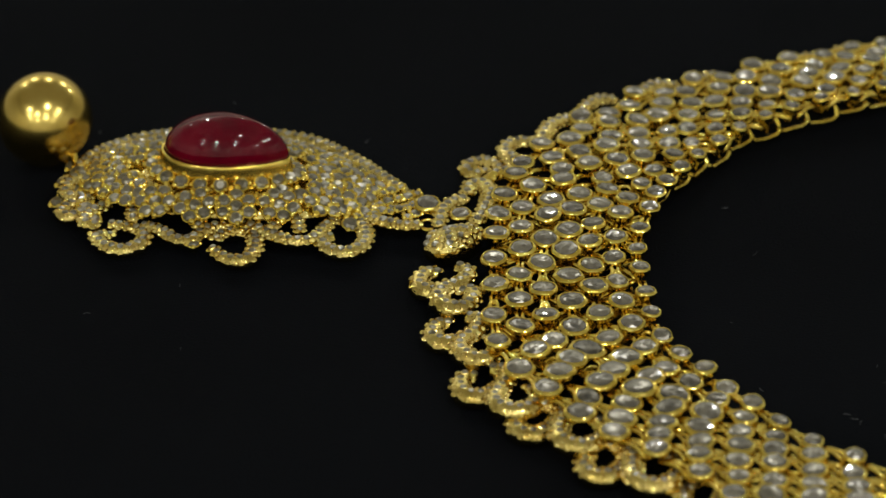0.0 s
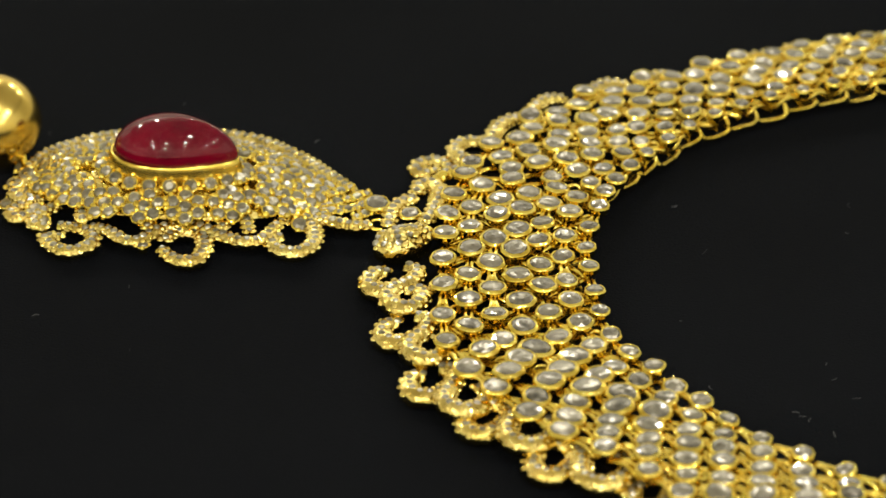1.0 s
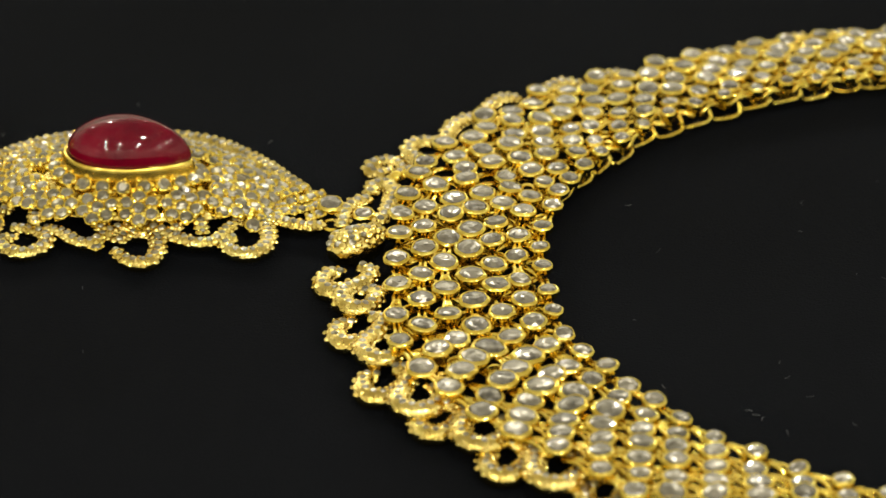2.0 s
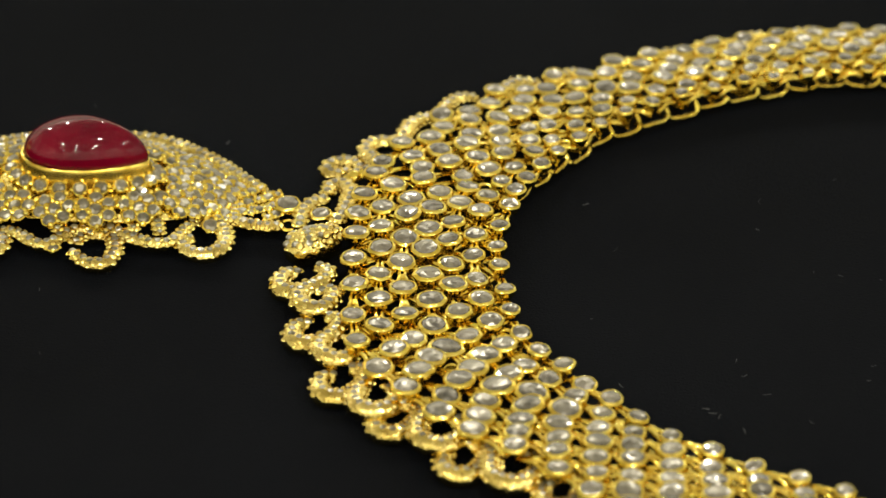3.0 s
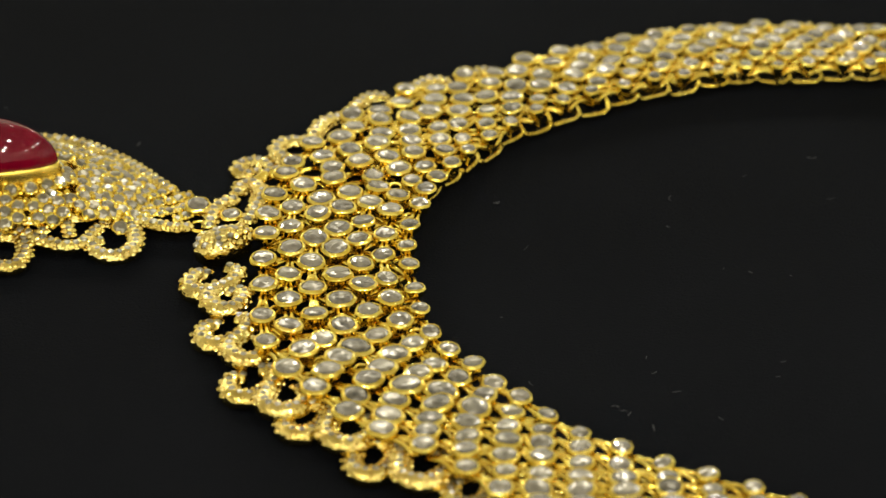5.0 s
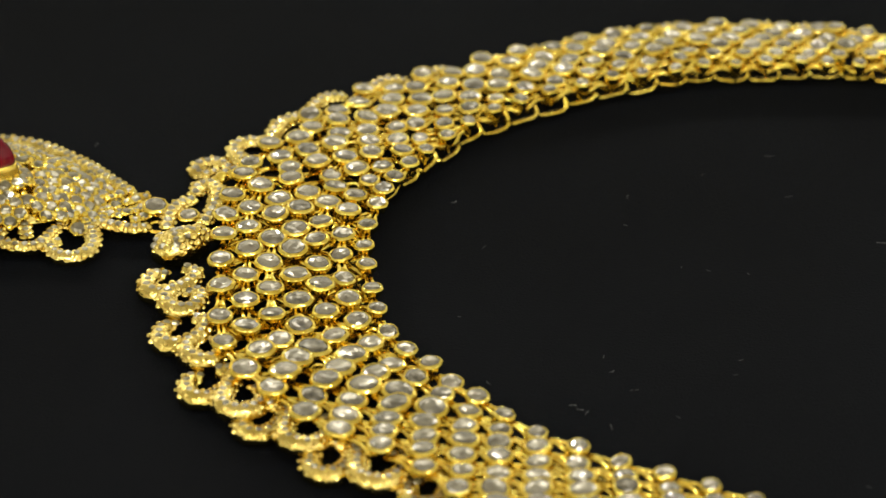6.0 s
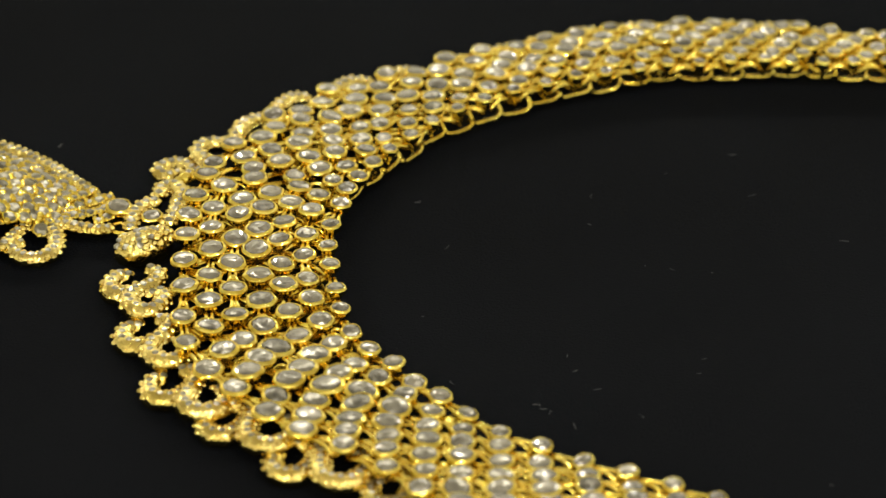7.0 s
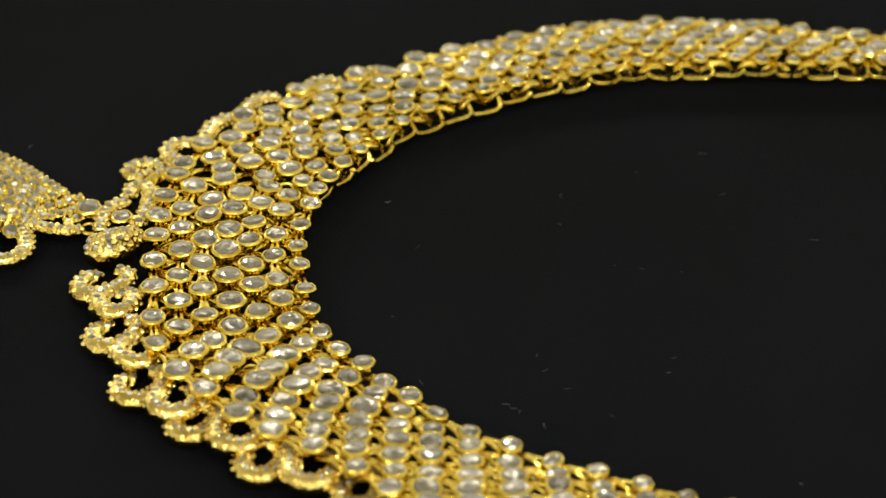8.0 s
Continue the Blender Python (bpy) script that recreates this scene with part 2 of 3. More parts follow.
def cup_mesh(seed):
    """A gold bezel: rolled lip, shallow tapering dish and stem. Unit: one millimetre as 0.001."""
    r = random.Random(seed)
    profile = [(0.4, -3.4), (0.45, -2.7), (0.62, -2.2), (1.05, -1.75), (1.5, -1.4), (1.84, -1.1), (2.0, -0.85), (2.06, -0.66), (2.06, -0.54), (2.14, -0.46), (2.18, -0.33), (2.12, -0.17), (1.95, -0.02), (1.8, 0.1), (1.72, 0.1), (1.66, 0.03)]
    n = 18
    verts, faces = [], []
    wob = [r.uniform(0.95, 1.05) for _ in range(n)]
    for j, (rad, z) in enumerate(profile):
        for k in range(n):
            a = 2 * math.pi * k / n
            w = wob[k] if j > 6 else 1.0
            verts.append((rad * w * math.cos(a) * MM, rad * w * math.sin(a) * MM, (z + (0.04 * math.sin(3 * a + seed) if j > 7 else 0)) * MM))
    for j in range(len(profile) - 1):
        for k in range(n):
            l = (k + 1) % n
            faces.append((j * n + k, j * n + l, (j + 1) * n + l, (j + 1) * n + k))
    faces.append(tuple(reversed(range(n))))
    me = bpy.data.meshes.new("setting")
    me.from_pydata(verts, [], faces)
    me.materials.append(GOLD)
    for p in me.polygons:
        p.use_smooth = True
    return me


def polki_mesh(seed):
    """A flat rose-cut stone with uneven facets that fills the cup to its lip and stands a little proud of it."""
    r = random.Random(seed)
    verts, faces = [], []
    n = r.choice((7, 8, 9))
    rings = ((1.72, -0.12, 0.0), (1.71, 0.06, 0.0), (1.26, r.uniform(0.26, 0.34), 0.5), (0.68, r.uniform(0.36, 0.44), 0.0))
    for rad, z, off in rings:
        for k in range(n):
            a = 2 * math.pi * (k + off + r.uniform(-0.16, 0.16) * (z > 0.1)) / n
            q = rad * (r.uniform(0.9, 1.08) if z > 0.1 else 1.0)
            verts.append((q * math.cos(a) * MM, q * math.sin(a) * MM, (z + (r.uniform(-0.06, 0.06) if z > 0.1 else 0)) * MM))
    verts.append((r.uniform(-0.2, 0.2) * MM, r.uniform(-0.2, 0.2) * MM, r.uniform(0.38, 0.5) * MM))
    for j in range(3):
        for k in range(n):
            l = (k + 1) % n
            a, c, d, e = j * n + k, j * n + l, (j + 1) * n + l, (j + 1) * n + k
            faces += [(a, c, e), (c, d, e)]
    for k in range(n):
        faces.append((3 * n + k, 3 * n + (k + 1) % n, 4 * n))
    faces.append(tuple(reversed(range(n))))
    me = bpy.data.meshes.new("stone")
    me.from_pydata(verts, [], faces)
    me.materials.append(POLKI)
    return me


CUPS = [cup_mesh(s) for s in range(4)]
STONES = [polki_mesh(s) for s in range(7)]
places = {}
for row in range(FIRST_ROW, LAST_ROW + 1):
    a, c, n = across(row)
    width = (c - a).length
    count = 7 if row > -7 else 8 if row > -11 else max(4, round(width / 2.9) + 1)
    for col in range(count):
        if (col + row) % 2:
            continue
        p = a.lerp(c, col / (count - 1)) + Vector((rng.gauss(0, 0.16), rng.gauss(0, 0.16), 0))
        f = col / (count - 1)
        size = 0.79 + 0.26 * math.sin(min(f, 0.5) * math.pi) - (0.08 * (f - 0.5) / 0.5 if f > 0.5 else 0.0)
        size *= 0.30 + 0.70 * min(width / (count - 1) / 3.65, 1.0)
        if row > 8:
            size *= 1.12
        if row < -7:
            size *= 1.02 + 0.2 * min(f, 0.6)
        if row < -18:
            size *= max(0.92, 1.0 + (row + 18) * 0.006)
        size *= rng.uniform(0.94, 1.06)
        z = TOP + rng.gauss(0, 0.22) - (0.45 if row < -10 and col > count - 3 else 0.0)
        places[(row, col)] = (p, z, size, count)
        m = Matrix.LocRotScale((p.x * MM, p.y * MM, z * MM), Euler((rng.gauss(0, 0.07), rng.gauss(0, 0.07), rng.uniform(0, 6.28))), (size * rng.uniform(0.94, 1.06), size, 1))
        cup = shared("setting", rng.choice(CUPS), necklace, m)
        shared("stone", rng.choice(STONES), cup, pose(0, 0, 0, 0, 0, rng.uniform(0, 360)))

# bent wires that join each cup to its neighbours: twin posts to the next cup of its file, and thin bowed wires on the slant
verts, faces = [], []
for (row, col), (p, z, size, count) in places.items():
    for dr, dc in ((1, 1), (1, -1), (2, 0), (0, 2)):
        q = places.get((row + dr, col + dc))
        if not q or q[3] != count and dr == 2 or (dr == 0 and (row > 10 or rng.random() < 0.4)):
            continue
        d = q[0] - p
        if d.length > 8.5:
            continue
        side = Vector((-d.y, d.x, 0)).normalized()
        if dr == 2:
            h, sep = rng.uniform(4.7, 5.1), rng.uniform(0.36, 0.55)
            for sg in (-1, 1):
                gap = side * (sg * sep)
                line = [Vector((*(p + d * 0.12 + gap * 0.5).xy, h - 1.3)), Vector((*(p + d * 0.3 + gap * 0.9).xy, h - 0.1)), Vector((*(p + d * 0.5 + gap * 0.8).xy, h)),
                        Vector((*(p + d * 0.7 + gap * 1.5).xy, h - 0.1)), Vector((*(p + d * 0.88 + gap * 1.2).xy, h - 1.2))]
                tube(verts, faces, [v * MM for v in spline(line, 2)], rng.uniform(0.3, 0.4) * MM, 6)
            if rng.random() < 0.35:
                bead(verts, faces, Vector((*(p + d * 0.5).xy, h - 0.1)) * MM, rng.uniform(0.6, 0.8) * MM, 0.8, 8)
            continue
        h = rng.uniform(3.7, 4.2) - (0.4 if dr == 0 else 0)
        bow = side * rng.uniform(-0.5, 0.5)
        line = [Vector((*(p + d * 0.08).xy, h - 0.4)), Vector((*(p + d * 0.34 + bow).xy, h)), Vector((*(p + d * 0.66 + bow).xy, h)), Vector((*(p + d * 0.92).xy, h - 0.4))]
        tube(verts, faces, [v * MM for v in spline(line, 2)], rng.uniform(0.5, 0.64) * MM, 6)
        if dr == 1 and rng.random() < 0.6:
            h = rng.uniform(4.5, 5.0)
            bow = side * rng.choice((-1, 1)) * rng.uniform(0.5, 1.1)
            line = [Vector((*(p + d * 0.25).xy, h - 0.6)), Vector((*(p + d * 0.38 + bow).xy, h)), Vector((*(p + d * 0.62 + bow).xy, h)), Vector((*(p + d * 0.75).xy, h - 0.6))]
            tube(verts, faces, [v * MM for v in spline(line, 3)], rng.uniform(0.24, 0.34) * MM, 6)
tagged(raw_part("wire_mesh", verts, faces, GOLD, necklace, "bent gold wires between the cups"), kind="stuff")

# a chain of long wire loops under the inner edge; it peeps out most where the collar bends
def hang(row):
    return 1.0 - 1.25 * min(max((-8.0 - row) / 3.0, 0.0), 1.0) + 1.75 * min(max((-25.0 - row) / 8.0, 0.0), 1.0)


for k in range(FIRST_ROW + 1, LAST_ROW - 1, 2):
    a0, c0, n0 = across(k)
    a1, c1, n1 = across(k + 2)
    s, e = a0 + n0 * (hang(k) + rng.uniform(-0.35, 0.35)), a1 + n1 * (hang(k + 2) + rng.uniform(-0.35, 0.35))
    d = (e - s).normalized()
    h = 1.9 + rng.uniform(-0.3, 0.4)
    out = n0 * rng.uniform(0.5, 1.4)
    ring = [s + out + Vector((0, 0, 4.2 if rng.random() < 0.35 else h + 0.5)), s + d * 0.1 + Vector((0, 0, h + 0.7)), s + d * 0.7 + Vector((0, 0, h + 0.1)), s.lerp(e, 0.5) + Vector((0, 0, h)),
            e - d * 0.6 + Vector((0, 0, h + rng.uniform(0, 0.5))), e - d * 0.1 + Vector((0, 0, h + 0.8)), e + n1 * 0.9 + Vector((0, 0, 4.2 if rng.random() < 0.35 else h + 0.6))]
    verts, faces = [], []
    tube(verts, faces, [v * MM for v in spline(ring, 3)], 0.44 * MM, 6)
    raw_part("chain_link", verts, faces, GOLD, necklace)


GEMS = []
for s in range(5):
    gv, gf = [], []
    brilliant(gv, gf, Vector((0, 0, 0)), 1.0 * MM, random.Random(300 + s), 7)
    me = bpy.data.meshes.new("stone")
    me.from_pydata(gv, [], gf)
    me.materials.append(PAVE)
    GEMS.append(me)


def set_stones(body, seats, r):
    for p, rad in seats:
        shared("stone", r.choice(GEMS), body, Matrix.LocRotScale(p, Euler((r.gauss(0, 0.08), r.gauss(0, 0.08), r.uniform(0, 6.28))), (rad, rad, rad)))


def pave(gold_v, gold_f, seats, line, width, lift, rng, pitch=1.4):
    """Sets stones along the top of a swept body, with gold grains on both shoulders."""
    lengths = [0.0]
    for a, c in zip(line, line[1:]):
        lengths.append(lengths[-1] + (c - a).length)
    total, s, i = lengths[-1], 0.35 * pitch * MM, 0
    while s < total:
        while i < len(line) - 2 and lengths[i + 1] < s:
            i += 1
        f = (s - lengths[i]) / max(lengths[i + 1] - lengths[i], 1e-9)
        p = line[i].lerp(line[i + 1], f)
        d = (line[i + 1] - line[i]).normalized()
        side = d.cross(Vector((0, 0, 1))).normalized()
        w = width(s / total) if callable(width) else width
        up = Vector((0, 0, lift * w))
        for lane in ((0.0,) if w < 1.9 * MM else (-0.68, -0.34, 0.0, 0.34, 0.68)):
            crown = up * (0.84 if lane == 0.0 and w < 1.9 * MM else 0.98 * math.sqrt(1 - lane * lane))
            if w < 1.9 * MM or rng.random() < 0.5:
                seats.append((p + crown + side * (w * (lane + rng.uniform(-0.06, 0.06))), min(0.56 * w / MM, 0.66) * rng.uniform(0.88, 1.08)))
            else:
                bead(gold_v, gold_f, p + crown * 0.96 + side * (w * lane), 0.66 * MM * rng.uniform(0.8, 1.2), 0.6)
            if w > 1.9 * MM:
                bead(gold_v, gold_f, p + crown * 0.96 + d * (0.5 * pitch * MM) + side * (w * (lane + 0.17)), 0.68 * MM * rng.uniform(0.8, 1.2), 0.7)
        for sg in (-1, 1):
            q = p + d * ((0.5 + rng.uniform(-0.12, 0.12)) * pitch * MM)
            bead(gold_v, gold_f, q + side * (sg * w * rng.uniform(0.52, 0.62)) + up * 0.72, 0.54 * MM * rng.uniform(0.8, 1.2), 0.55)
            q = p + d * (rng.uniform(-0.12, 0.12) * pitch * MM)
            bead(gold_v, gold_f, q + side * (sg * w * 0.8) + up * 0.34, 0.54 * MM * rng.uniform(0.75, 1.15), 0.5)
        s += pitch * MM * rng.uniform(0.9, 1.1)


def scroll(parent, name, lines, radius, seed):
    """A pave-set scroll made of swept gold bodies, with its stones as a part of their own."""
    r = random.Random(seed)
    gv, gf, seats = [], [], []
    for pts in lines:
        line = [v * MM for v in spline(pts, 6)]
        width = lambda t: radius * MM * (0.72 + 0.36 * math.sin(math.pi * min(max(t, 0.0), 1.0)) ** 0.6)
        tube(gv, gf, line, width, 10, flat=0.85)
        pave(gv, gf, seats, line, width, 0.85, r)
    body = raw_part(name, gv, gf, GOLD_BEADED, parent)
    set_stones(body, seats, r)
    return body


# scrolls along the outer edge: a small hook and a larger S, in local outward and along-edge millimetres
HOOK = [(8.4, -0.2), (9.9, -0.7), (11.3, 1.5), (11.0, 3.9), (8.9, 4.9), (6.8, 3.9), (5.5, 2.2)]
ESS = [(5.6, -0.5), (4.0, 1.2), (5.0, 4.4), (7.4, 6.2), (8.2, 9.0), (6.8, 11.2), (4.4, 11.2), (3.0, 8.8), (3.2, 6.4), (4.8, 6.9)]
ESS_WIDE = [(7.0, 0.2), (4.8, 0.4), (5.0, 3.8), (6.6, 7.2), (6.8, 9.6), (4.9, 11.4), (2.4, 11.2), (0.0, 9.0), (-0.2, 6.6), (1.6, 7.0)]
TIPS = [(-34.8, -8.5, 180), (-32.2, -22.9, 186), (-27.6, -37.3, 193), (-19.3, -46.8, 199), (-9.3, -57.2, 206), (4.4, -65.0, 211), (18.4, -73.2, 213)]


def place_scroll(x, y, angle, scale, seed, wide):
    """Puts the outermost point of the hook at (x, y)."""
    a = radians(angle)
    n, t = Vector((math.cos(a), math.sin(a), 0)), Vector((-math.sin(a), math.cos(a), 0))
    o = Vector((x, y, 0)) - (n * 11.4 + t * 2.0) * scale
    lines = []
    ess = [(u0 + (u1 - u0) * wide, w0 + (w1 - w0) * wide) for (u0, w0), (u1, w1) in zip(ESS, ESS_WIDE)]
    for pts, z in ((HOOK, 1.6), (ess, 3.0)):
        lines.append([o + (n * u + t * w) * scale + Vector((0, 0, z)) for u, w in pts])
    scroll(necklace, "scroll", lines, 1.6 * scale, seed)


for i, (x, y, angle) in enumerate(TIPS):
    place_scroll(x, y, angle, 1.0, 20 + i, min(1.0, 0.33 * i))
# on the far side only the backs of the scrolls show past the stones
for i, row in enumerate((-13.5, -16.2, -18.9, -21.6, -24.3, -27, -29.7, -32.4, -35.1, -37.8, -40.5, -43.2, -46)):
    a, c, n = across(row)
    d = Vector((n.y, -n.x, 0))
    k = 1.0 if i < 2 else 0.8
    c = c + n * (0.2, -0.9, -1.0, -0.8, -0.3)[min(i, 4)]
    scroll(necklace, "scroll", [[c + n * 1.4 * k - d * 4.4 * k + Vector((0, 0, 3.2)), c + n * 2.3 * k - d * 2.0 * k + Vector((0, 0, 3.9)), c + n * 2.2 * k + d * 1.4 * k + Vector((0, 0, 3.9)), c + n * 1.2 * k + d * 4.2 * k + Vector((0, 0, 3.2))]], 1.25 * k, 40 + i)
scroll(necklace, "scroll", [[(-23.5, 25.5, 2.0), (-25.4, 27.6, 2.0), (-28.0, 26.8, 2.0), (-29.0, 24.8, 1.8), (-27.6, 23.8, 1.8), (-25.7, 24.6, 2.0)], [(-24.6, 22.6, 2.6), (-22.4, 23.2, 2.8), (-20.6, 22.4, 3.0)]], 1.15, 60)
scroll(necklace, "scroll", [[(-17.0, 30.4, 3.2), (-18.8, 31.9, 3.0), (-21.6, 31.6, 3.0), (-23.0, 29.2, 3.0), (-21.8, 26.6, 3.0), (-20.4, 23.4, 3.2)]], 1.4, 61)
scroll(necklace, "scroll", [[(-17.2, 31.4, 3.4), (-16.8, 34.2, 3.4), (-15.2, 37.4, 3.4), (-12.4, 39.4, 3.4)]], 1.5, 62)

# the motif that holds the pendant
scroll(necklace, "pendant_holder", [[(-33.8, 0.8, 2.7), (-31.5, 0.2, 2.8), (-29.2, 1.0, 2.9), (-27.2, 3.0, 2.9)]], 3.0, 70)
scroll(necklace, "pendant_holder", [[(-32.4, 5.6, 2.8), (-32.1, 9.6, 3.0), (-30.6, 12.6, 3.1), (-28.3, 13.7, 3.2)]], 1.3, 71)
scroll(necklace, "pendant_holder", [[(-28.4, 15.4, 3.0), (-28.0, 17.8, 3.0), (-26.1, 18.2, 3.0), (-24.8, 15.6, 3.0), (-25.4, 11.2, 3.0), (-26.8, 7.0, 2.8)]], 1.55, 72)
holder_cup = shared("setting", CUPS[2], necklace, Matrix.LocRotScale((-29.2 * MM, 8.6 * MM, 4.0 * MM), Euler((0.05, -0.05, 1.0)), (0.84, 0.8, 1.0)))
shared("stone", STONES[3], holder_cup, pose(0, 0, 0, 0, 0, 75))
verts, faces = [], []
for x, y, r in ((-24.6, 20.6, 1.3), (-23.2, 21.4, 1.1), (-25.6, 19.8, 0.9)):
    bead(verts, faces, Vector((x, y, 3.4)) * MM, r * MM, 0.9, 9)
raw_part("knob", verts, faces, GOLD, necklace, "polished gold knob")

# ---- the pendant ----
pendant = tagged(new("pendant"), "domed gold pendant with a red cabochon ringed by small diamonds", "pendant")
PC, PTURN = Vector((-66.0, 16.6, 0)), radians(-4)


def on_pendant(x, y, z):
    """Millimetres along and across the pendant's own axis, as a place in the world's millimetres."""
    c, s = math.cos(PTURN), math.sin(PTURN)
    return Vector((PC.x + c * x - s * y, PC.y + s * x + c * y, z))


def dome(x, y):
    """Height of the pendant's domed face."""
    q = (x / 29.0) ** 2 + (y / 20.0) ** 2
    return 1.4 + 6.4 * max(0.0, 1 - q) ** 1.5


def pear(a, sx, sy):
    """Outline of the cabochon: broad at one end and drawn out to a blunt point at the other."""
    x = math.cos(a)
    u, v = sx * x, sy * math.sin(a) * (1.0 - 0.30 * x - 0.10 * x * x)
    return u * 0.995 + v * 0.1, 0.4 + v * 0.995 - u * 0.1


# base plate
bm = bmesh.new()
rings = []
for f in (1.0, 0.85, 0.65, 0.4, 0.0):
    rings.append([bm.verts.new(on_pendant(21.5 * f * math.cos(a), 11.4 * f * math.sin(a), dome(21.5 * f * math.cos(a), 11.4 * f * math.sin(a)) - 0.8) * MM) for a in [2 * math.pi * k / 48 for k in range(48)]])
for r0, r1 in zip(rings, rings[1:]):
    for k in range(48):
        bm.faces.new((r0[k], r0[(k + 1) % 48], r1[(k + 1) % 48], r1[k]))
bmesh.ops.remove_doubles(bm, verts=bm.verts, dist=1e-6)
bmesh.ops.solidify(bm, geom=bm.faces[:], thickness=0.0008)
part("base_plate", bm, GOLD_BEADED, pendant)

# cabochon and bezel
RZ, RSX, RSY = 9.2, 9.9, 5.4
bm = bmesh.new()
rings = []
for j in range(13):
    e = math.pi / 2 * j / 12
    f, h = math.cos(e) ** 0.93, 5.95 * math.sin(e)
    ring = []
    for k in range(56):
        x, y = pear(2 * math.pi * k / 56, RSX * f, RSY * f)
        ring.append(bm.verts.new(on_pendant(x + 0.2 + 1.3 * (1 - f), y, RZ + h) * MM))
    rings.append(ring)
for r0, r1 in zip(rings, rings[1:]):
    for k in range(56):
        bm.faces.new((r0[k], r0[(k + 1) % 56], r1[(k + 1) % 56], r1[k]))
bm.faces.new(list(reversed(rings[0])))
bmesh.ops.remove_doubles(bm, verts=bm.verts, dist=1e-6)
part("cabochon", bm, RUBY, pendant, "polished deep red pear cabochon")
verts, faces = [], []
profile = [(1.12, 5.8), (1.09, 7.3), (1.06, 8.4), (1.04, 9.0), (1.02, 9.25), (0.99, 9.24), (0.97, 8.9)]
rr = random.Random(8)
for f, z in profile:
    for k in range(56):
        x, y = pear(2 * math.pi * k / 56, RSX * f, RSY * f)
        verts.append(on_pendant(x, y, z + (rr.uniform(-0.05, 0.05) if z > 9 else 0)) * MM)
for j in range(len(profile) - 1):
    for k in range(56):
        l = (k + 1) % 56
        faces.append((j * 56 + k, j * 56 + l, (j + 1) * 56 + l, (j + 1) * 56 + k))
raw_part("bezel", verts, faces, GOLD_SATIN, pendant)


def slope(x, y):
    """The way that the pendant's domed face looks at a place."""
    e = 0.05
    n = Vector(((dome(x - e, y) - dome(x + e, y)) / (2 * e), (dome(x, y - e) - dome(x, y + e)) / (2 * e), 1.0))
    return Matrix.Rotation(PTURN, 3, "Z") @ n.normalized()


def cluster(parent, name, centre, stones, seed, prong=0.4, facing=Vector((0, 0, 1)), depth=1.2, prongs=4):
    """Small stones in tapering gold cups with grains between them. stones: offsets and radii in millimetres."""
    r = random.Random(seed)
    gv, gf, seats = [], [], []
    for dx, dy, rad in stones:
        p = Vector((dx, dy, 0))
        base = len(gv)
        for f, dz in ((0.7, -depth), (0.85, -0.6 * depth), (1.04, -0.4), (1.12, -0.2), (1.1, -0.04), (1.0, 0.06), (0.86, -0.02)):
            for k in range(10):
                a = 2 * math.pi * k / 10
                gv.append(Vector((p.x + rad * f * math.cos(a), p.y + rad * f * math.sin(a), p.z + dz)) * MM)
        for j in range(6):
            for k in range(10):
                l = (k + 1) % 10
                gf.append((base + 10 * j + k, base + 10 * j + l, base + 10 * (j + 1) + l, base + 10 * (j + 1) + k))
        seats.append((Vector((p.x, p.y, p.z - 0.03)) * MM, rad * 0.9))
        turn = r.uniform(0, 6.28)
        for k in range(prongs):
            a = turn + 2 * math.pi * k / prongs + r.uniform(-0.3, 0.3)
            bead(gv, gf, Vector((p.x + rad * 1.04 * math.cos(a), p.y + rad * 1.04 * math.sin(a), p.z)) * MM, prong * r.uniform(0.8, 1.2) * MM, 0.9)
    body = raw_part(name, gv, gf, GOLD, parent)
    body.matrix_basis = Matrix.Translation(centre * MM) @ Vector((0, 0, 1)).rotation_difference(facing).to_matrix().to_4x4()
    set_stones(body, seats, r)
    return body


# halo of small stones under the bezel, and a ring of flower-shaped clusters round it
for k in range(23):
    a = 2 * math.pi * (k + 0.5) / 23
    x, y = pear(a, RSX * 1.19, RSY * 1.27)
    cluster(pendant, "halo_setting", on_pendant(x, y, 6.9), [(0, 0, 1.2)], 100 + k, 0.5, Matrix.Rotation(PTURN, 3, "Z") @ Vector((0.35 * math.cos(a), 0.6 * math.sin(a), 1)).normalized(), 2.4, 3)
FLOWER = [(0, 0, 1.2)] + [(2.25 * math.cos(a), 2.2 * math.sin(a), 1.18) for a in [2 * math.pi * (k + 0.5) / 6 for k in range(6)]]
FLOWERS = [(-14.5, -6.4), (-9.6, -9.3), (-3.2, -10.4), (3.2, -10.2), (9.6, -8.6), (16.2, -5.6), (-14.5, 6.4), (-9.6, 9.3), (-3.2, 10.4), (3.2, 10.2), (9.6, 8.6), (16.2, 5.6),
           (-18.6, 0.0), (-17.6, -3.6), (-17.6, 3.6), (21.6, -3.0), (21.6, 3.0), (15.6, 0.2)]
for k, (x, y) in enumerate(FLOWERS):
    turn = Matrix.Rotation(0.37 * k, 2)
    petals = [(*(turn @ Vector((u, v))), r) for u, v, r in FLOWER]
    petals = [(u, v, r) for u, v, r in petals if ((x + u) / (1.36 * RSX)) ** 2 + ((y + v) / (1.5 * RSY)) ** 2 > 1]
    cluster(pendant, "flower", on_pendant(x, y, dome(x, y) + 0.3), petals, 140 + k, 0.58, slope(x, y), 1.6, 3)
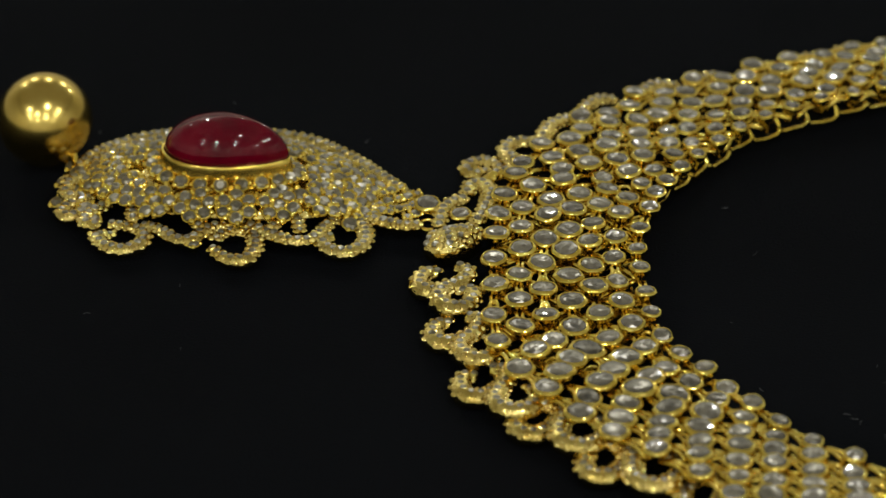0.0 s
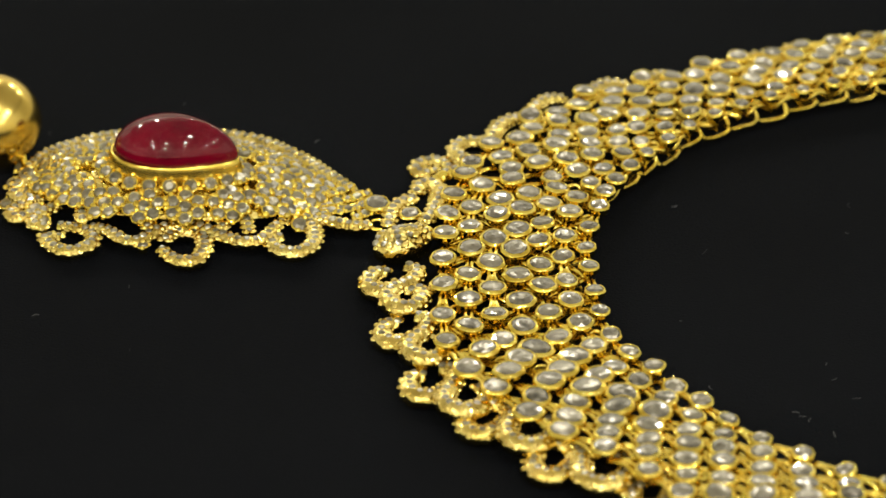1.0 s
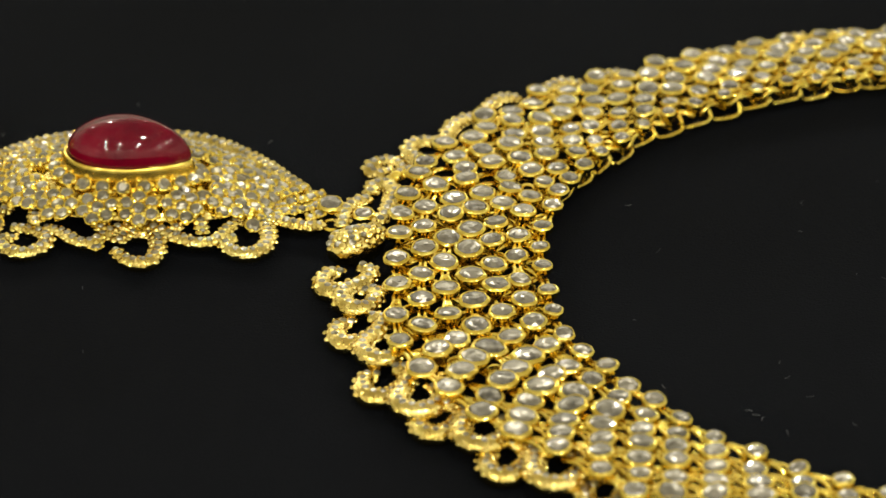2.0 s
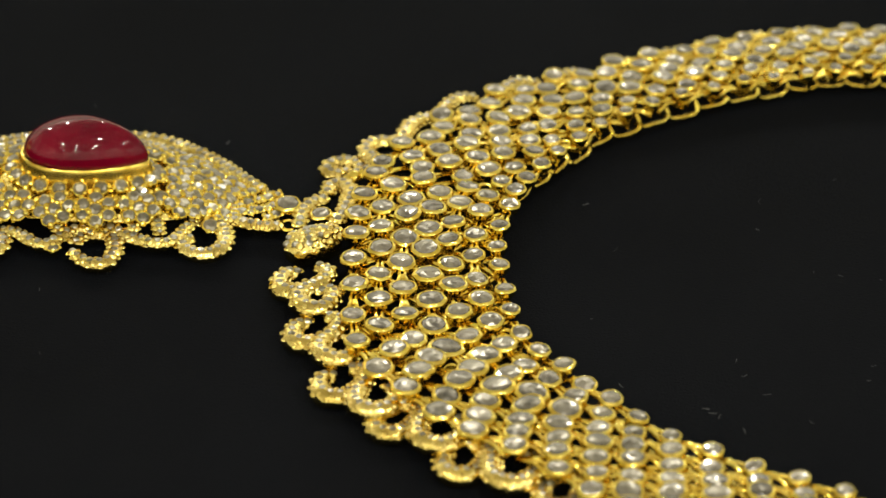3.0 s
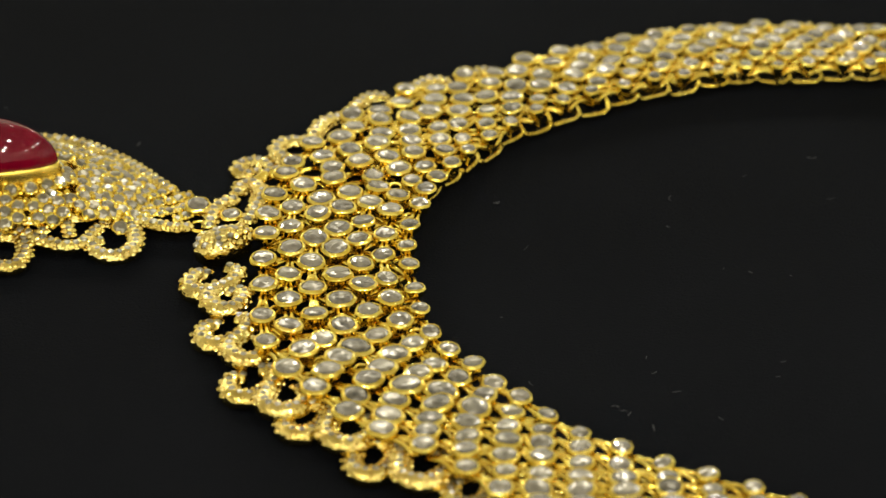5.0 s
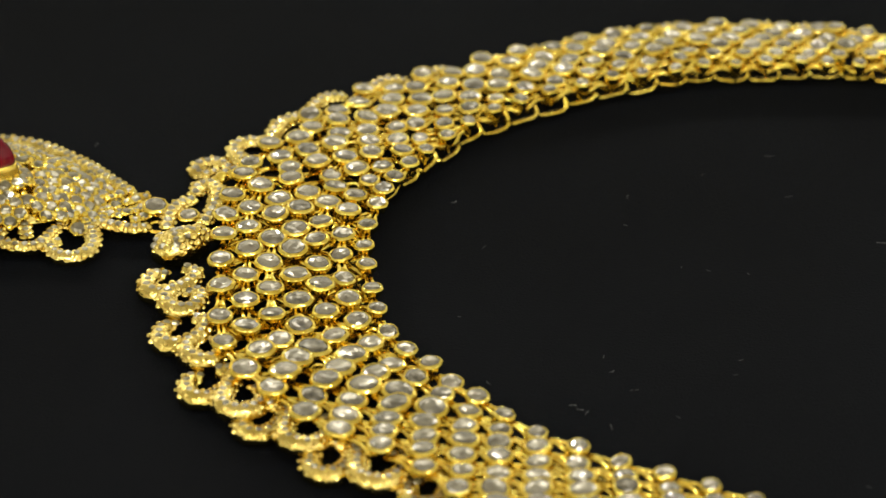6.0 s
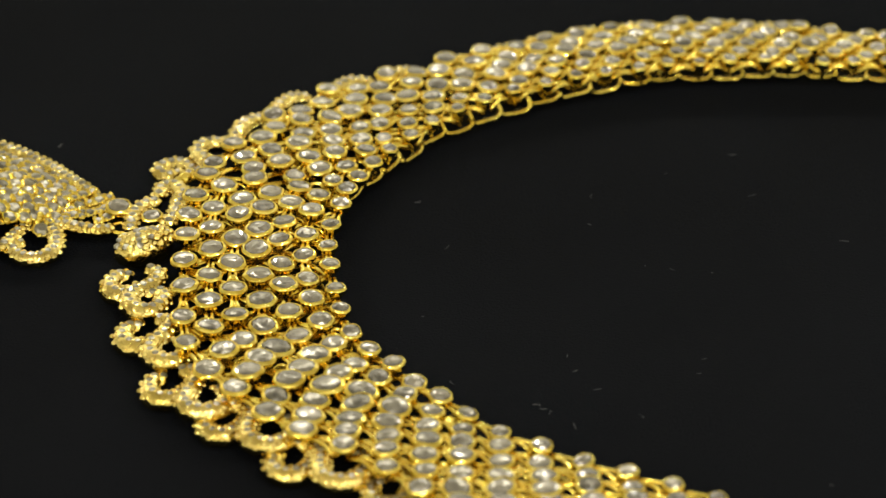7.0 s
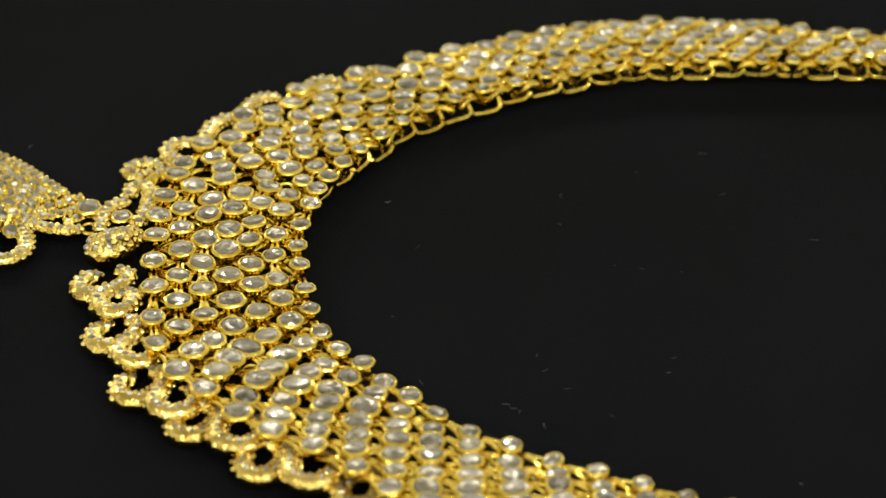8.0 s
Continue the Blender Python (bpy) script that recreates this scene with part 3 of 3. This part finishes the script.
for k, (x, y) in enumerate([(25.6, -1.6), (25.6, 1.8), (28.4, 0.2), (22.6, -5.4), (25.0, -4.4), (27.4, -3.6), (29.6, -2.2), (30.2, -4.8)]):
    cluster(pendant, "tip_setting", on_pendant(x, y, 3.1), [(0, 0, 1.0), (1.4, 0.9, 0.7), (-1.2, -1.0, 0.7)], 170 + k)


# single stones fill the rest of the domed face
fill = random.Random(77)
for j in range(-9, 10):
    for i in range(-14, 15):
        x, y = 3.2 * (i + 0.5 * (j % 2)), 2.8 * j
        reach = (x / 27.5) ** 2 + (y / (17.0 - 0.18 * max(0.0, x))) ** 2
        e = min(max(x / (1.4 * RSX), -1.0), 1.0)
        inside = (x / (1.4 * RSX)) ** 2 + (y / (1.42 * RSY * (1.0 - 0.32 * e - 0.10 * e * e))) ** 2
        if reach > 1 or inside < 1 or (y < -7.5 and -19 < x < 19) or any((x - u) ** 2 + (y - v) ** 2 < 7.6 for u, v in FLOWERS):
            continue
        cluster(pendant, "pave_setting", on_pendant(x + fill.uniform(-0.2, 0.2), y + fill.uniform(-0.2, 0.2), dome(x, y) + 0.1), [(0, 0, 1.42)], 400 + 30 * j + i, 0.55, slope(x, y), 1.2, 3)


def lace(pts, sg=1, z=0.0):
    return [on_pendant(x, sg * y, z if z else dome(x, y) * 0.75 + 0.5) for x, y in pts]


# openwork along the near edge: a waving band, three curled loops, bridges and the ribbon towards the tip
scroll(pendant, "lace_band", [lace([(-11.3, -12.6), (-8.6, -13.2), (-5.7, -15.8), (-3.2, -16.2), (-1.7, -13.9), (0.3, -11.6), (3.2, -10.8), (5.9, -11.4), (9.3, -13.2), (12.6, -14.6), (15.4, -13.6), (16.8, -10.1), (18.0, -7.2)], z=2.4)], 1.2, 200)
scroll(pendant, "lace_loop", [lace([(-16.4, -11.7), (-13.6, -12.4), (-10.8, -13.6), (-10.5, -17.0), (-13.1, -19.2), (-16.0, -18.3), (-17.8, -15.6), (-15.4, -15.0)], z=1.8)], 1.2, 210)
scroll(pendant, "lace_loop", [lace([(0.4, -17.0), (2.0, -19.0), (4.1, -20.3), (6.3, -19.6), (7.0, -15.9), (5.9, -12.4), (3.3, -11.6), (1.3, -12.9), (0.6, -14.6)], z=1.8)], 1.3, 220)
scroll(pendant, "lace_loop", [lace([(18.2, -11.4), (16.6, -13.0), (18.3, -15.4), (21.0, -16.0), (23.3, -13.3), (22.8, -8.8), (20.6, -6.2), (18.0, -6.8)], z=1.8)], 1.3, 230)
cluster(pendant, "lace_setting", on_pendant(-2.4, -17.0, 2.6), [(0, 0, 1.0)], 238)
scroll(pendant, "lace_ribbon", [lace([(21.0, -6.2), (24.1, -6.6), (26.9, -7.6), (29.6, -7.9), (31.6, -7.0)], z=2.3)], 1.1, 235)
scroll(pendant, "lace_bridge", [lace([(-13.2, -8.6), (-12.5, -12.8)], z=3.2), lace([(-3.4, -9.9), (-2.2, -13.4)], z=3.2), lace([(9.1, -8.4), (9.2, -12.6)], z=3.2), lace([(12.1, -8.1), (13.4, -12.9)], z=3.2)], 1.0, 240)
scroll(pendant, "end_scroll", [lace([(-19.6, 0.6), (-22.3, 0.6), (-24.3, -1.2), (-24.4, -5.0), (-22.3, -6.4)], z=2.8), lace([(-19.6, -3.6), (-23.0, -6.8), (-24.2, -9.8), (-22.5, -10.6), (-20.6, -8.0)], z=2.0),
                                lace([(-16.5, -4.6), (-19.8, -9.6), (-20.2, -12.2), (-17.6, -12.8)], z=2.0)], 1.2, 250)
# along the far edge
scroll(pendant, "lace_band", [lace([(-24.4, 4.6), (-22.0, 9.4), (-17.6, 13.6), (-12.4, 16.4), (-6.0, 18.0), (0.4, 18.6), (6.6, 18.2), (11.4, 16.6), (17.0, 12.6), (22.6, 7.6), (27.0, 3.4), (30.6, -2.0)])], 1.3, 201)
scroll(pendant, "lace_band", [lace([(-22.0, 4.0), (-18.0, 9.8), (-12.0, 13.6), (-5.0, 15.0), (2.0, 15.2), (9.0, 13.6), (15.0, 9.8), (20.0, 5.8)])], 1.2, 202)

# bail stone and ring at the tip
m = pose(-34.4 * MM, 11.2 * MM, 4.2 * MM, 6, 0, 20)
bail = shared("bail_setting", CUPS[1], pendant, m)
shared("stone", STONES[2], bail, pose(0, 0, 0, 0, 0, 40))
verts, faces = [], []
tube(verts, faces, [Vector((-34.0 + 1.6 * math.cos(a), 7.6 + 1.5 * math.sin(a), 2.2)) * MM for a in [2 * math.pi * k / 16 for k in range(16)]], 0.42 * MM, 6, closed=True)
raw_part("ring", verts, faces, GOLD, pendant)

# ---- the gold ball that hangs from the pendant ----
ball = tagged(new("gold_ball"), "polished hollow gold ball joined to the pendant", "bead")
bm = bmesh.new()
bmesh.ops.create_uvsphere(bm, u_segments=64, v_segments=40, radius=7.55 * MM)
bmesh.ops.translate(bm, verts=bm.verts, vec=Vector((-95.7, 28.5, 7.55)) * MM)
part("ball", bm, GOLD_BALL, ball)
verts, faces = [], []
tube(verts, faces, [v * MM for v in spline([(-91.6, 26.6, 4.6), (-91.0, 25.2, 3.6), (-90.4, 23.4, 2.2), (-89.2, 21.2, 2.2)], 5)], 0.6 * MM, 8)
raw_part("link", verts, faces, GOLD, ball)

# ---- lint on the cloth ----
rng = random.Random(12)
verts, faces = [], []
specks = [(64, 20), (62, 33), (51, 27), (46, -1), (50, -2), (56, -3), (29, -40), (30, -41), (43, -42), (37, -35), (33, -26), (34, -30), (52, -31), (53, -27), (77, 6), (16, 5), (39, 20), (-69, -26), (-84, -17), (12, -15), (16, -33), (28, -39)]
specks += [(rng.uniform(-100, 100), rng.uniform(-62, 60)) for _ in range(12)]
for x, y in specks:
    a, l = rng.uniform(0, 6.28), rng.uniform(0.2, 0.75)
    d = Vector((math.cos(a), math.sin(a), 0)) * l
    p = Vector((x, y, 0.12))
    line = [p - d, p + Vector((-d.y, d.x, 0)) * rng.uniform(-0.5, 0.5), p + d]
    tube(verts, faces, [v * MM for v in spline(line, 3)], rng.uniform(0.025, 0.045) * MM, 4)
tagged(raw_part("lint", verts, faces, LINT), "pale specks of lint on the black cloth", "lint", kind="stuff")
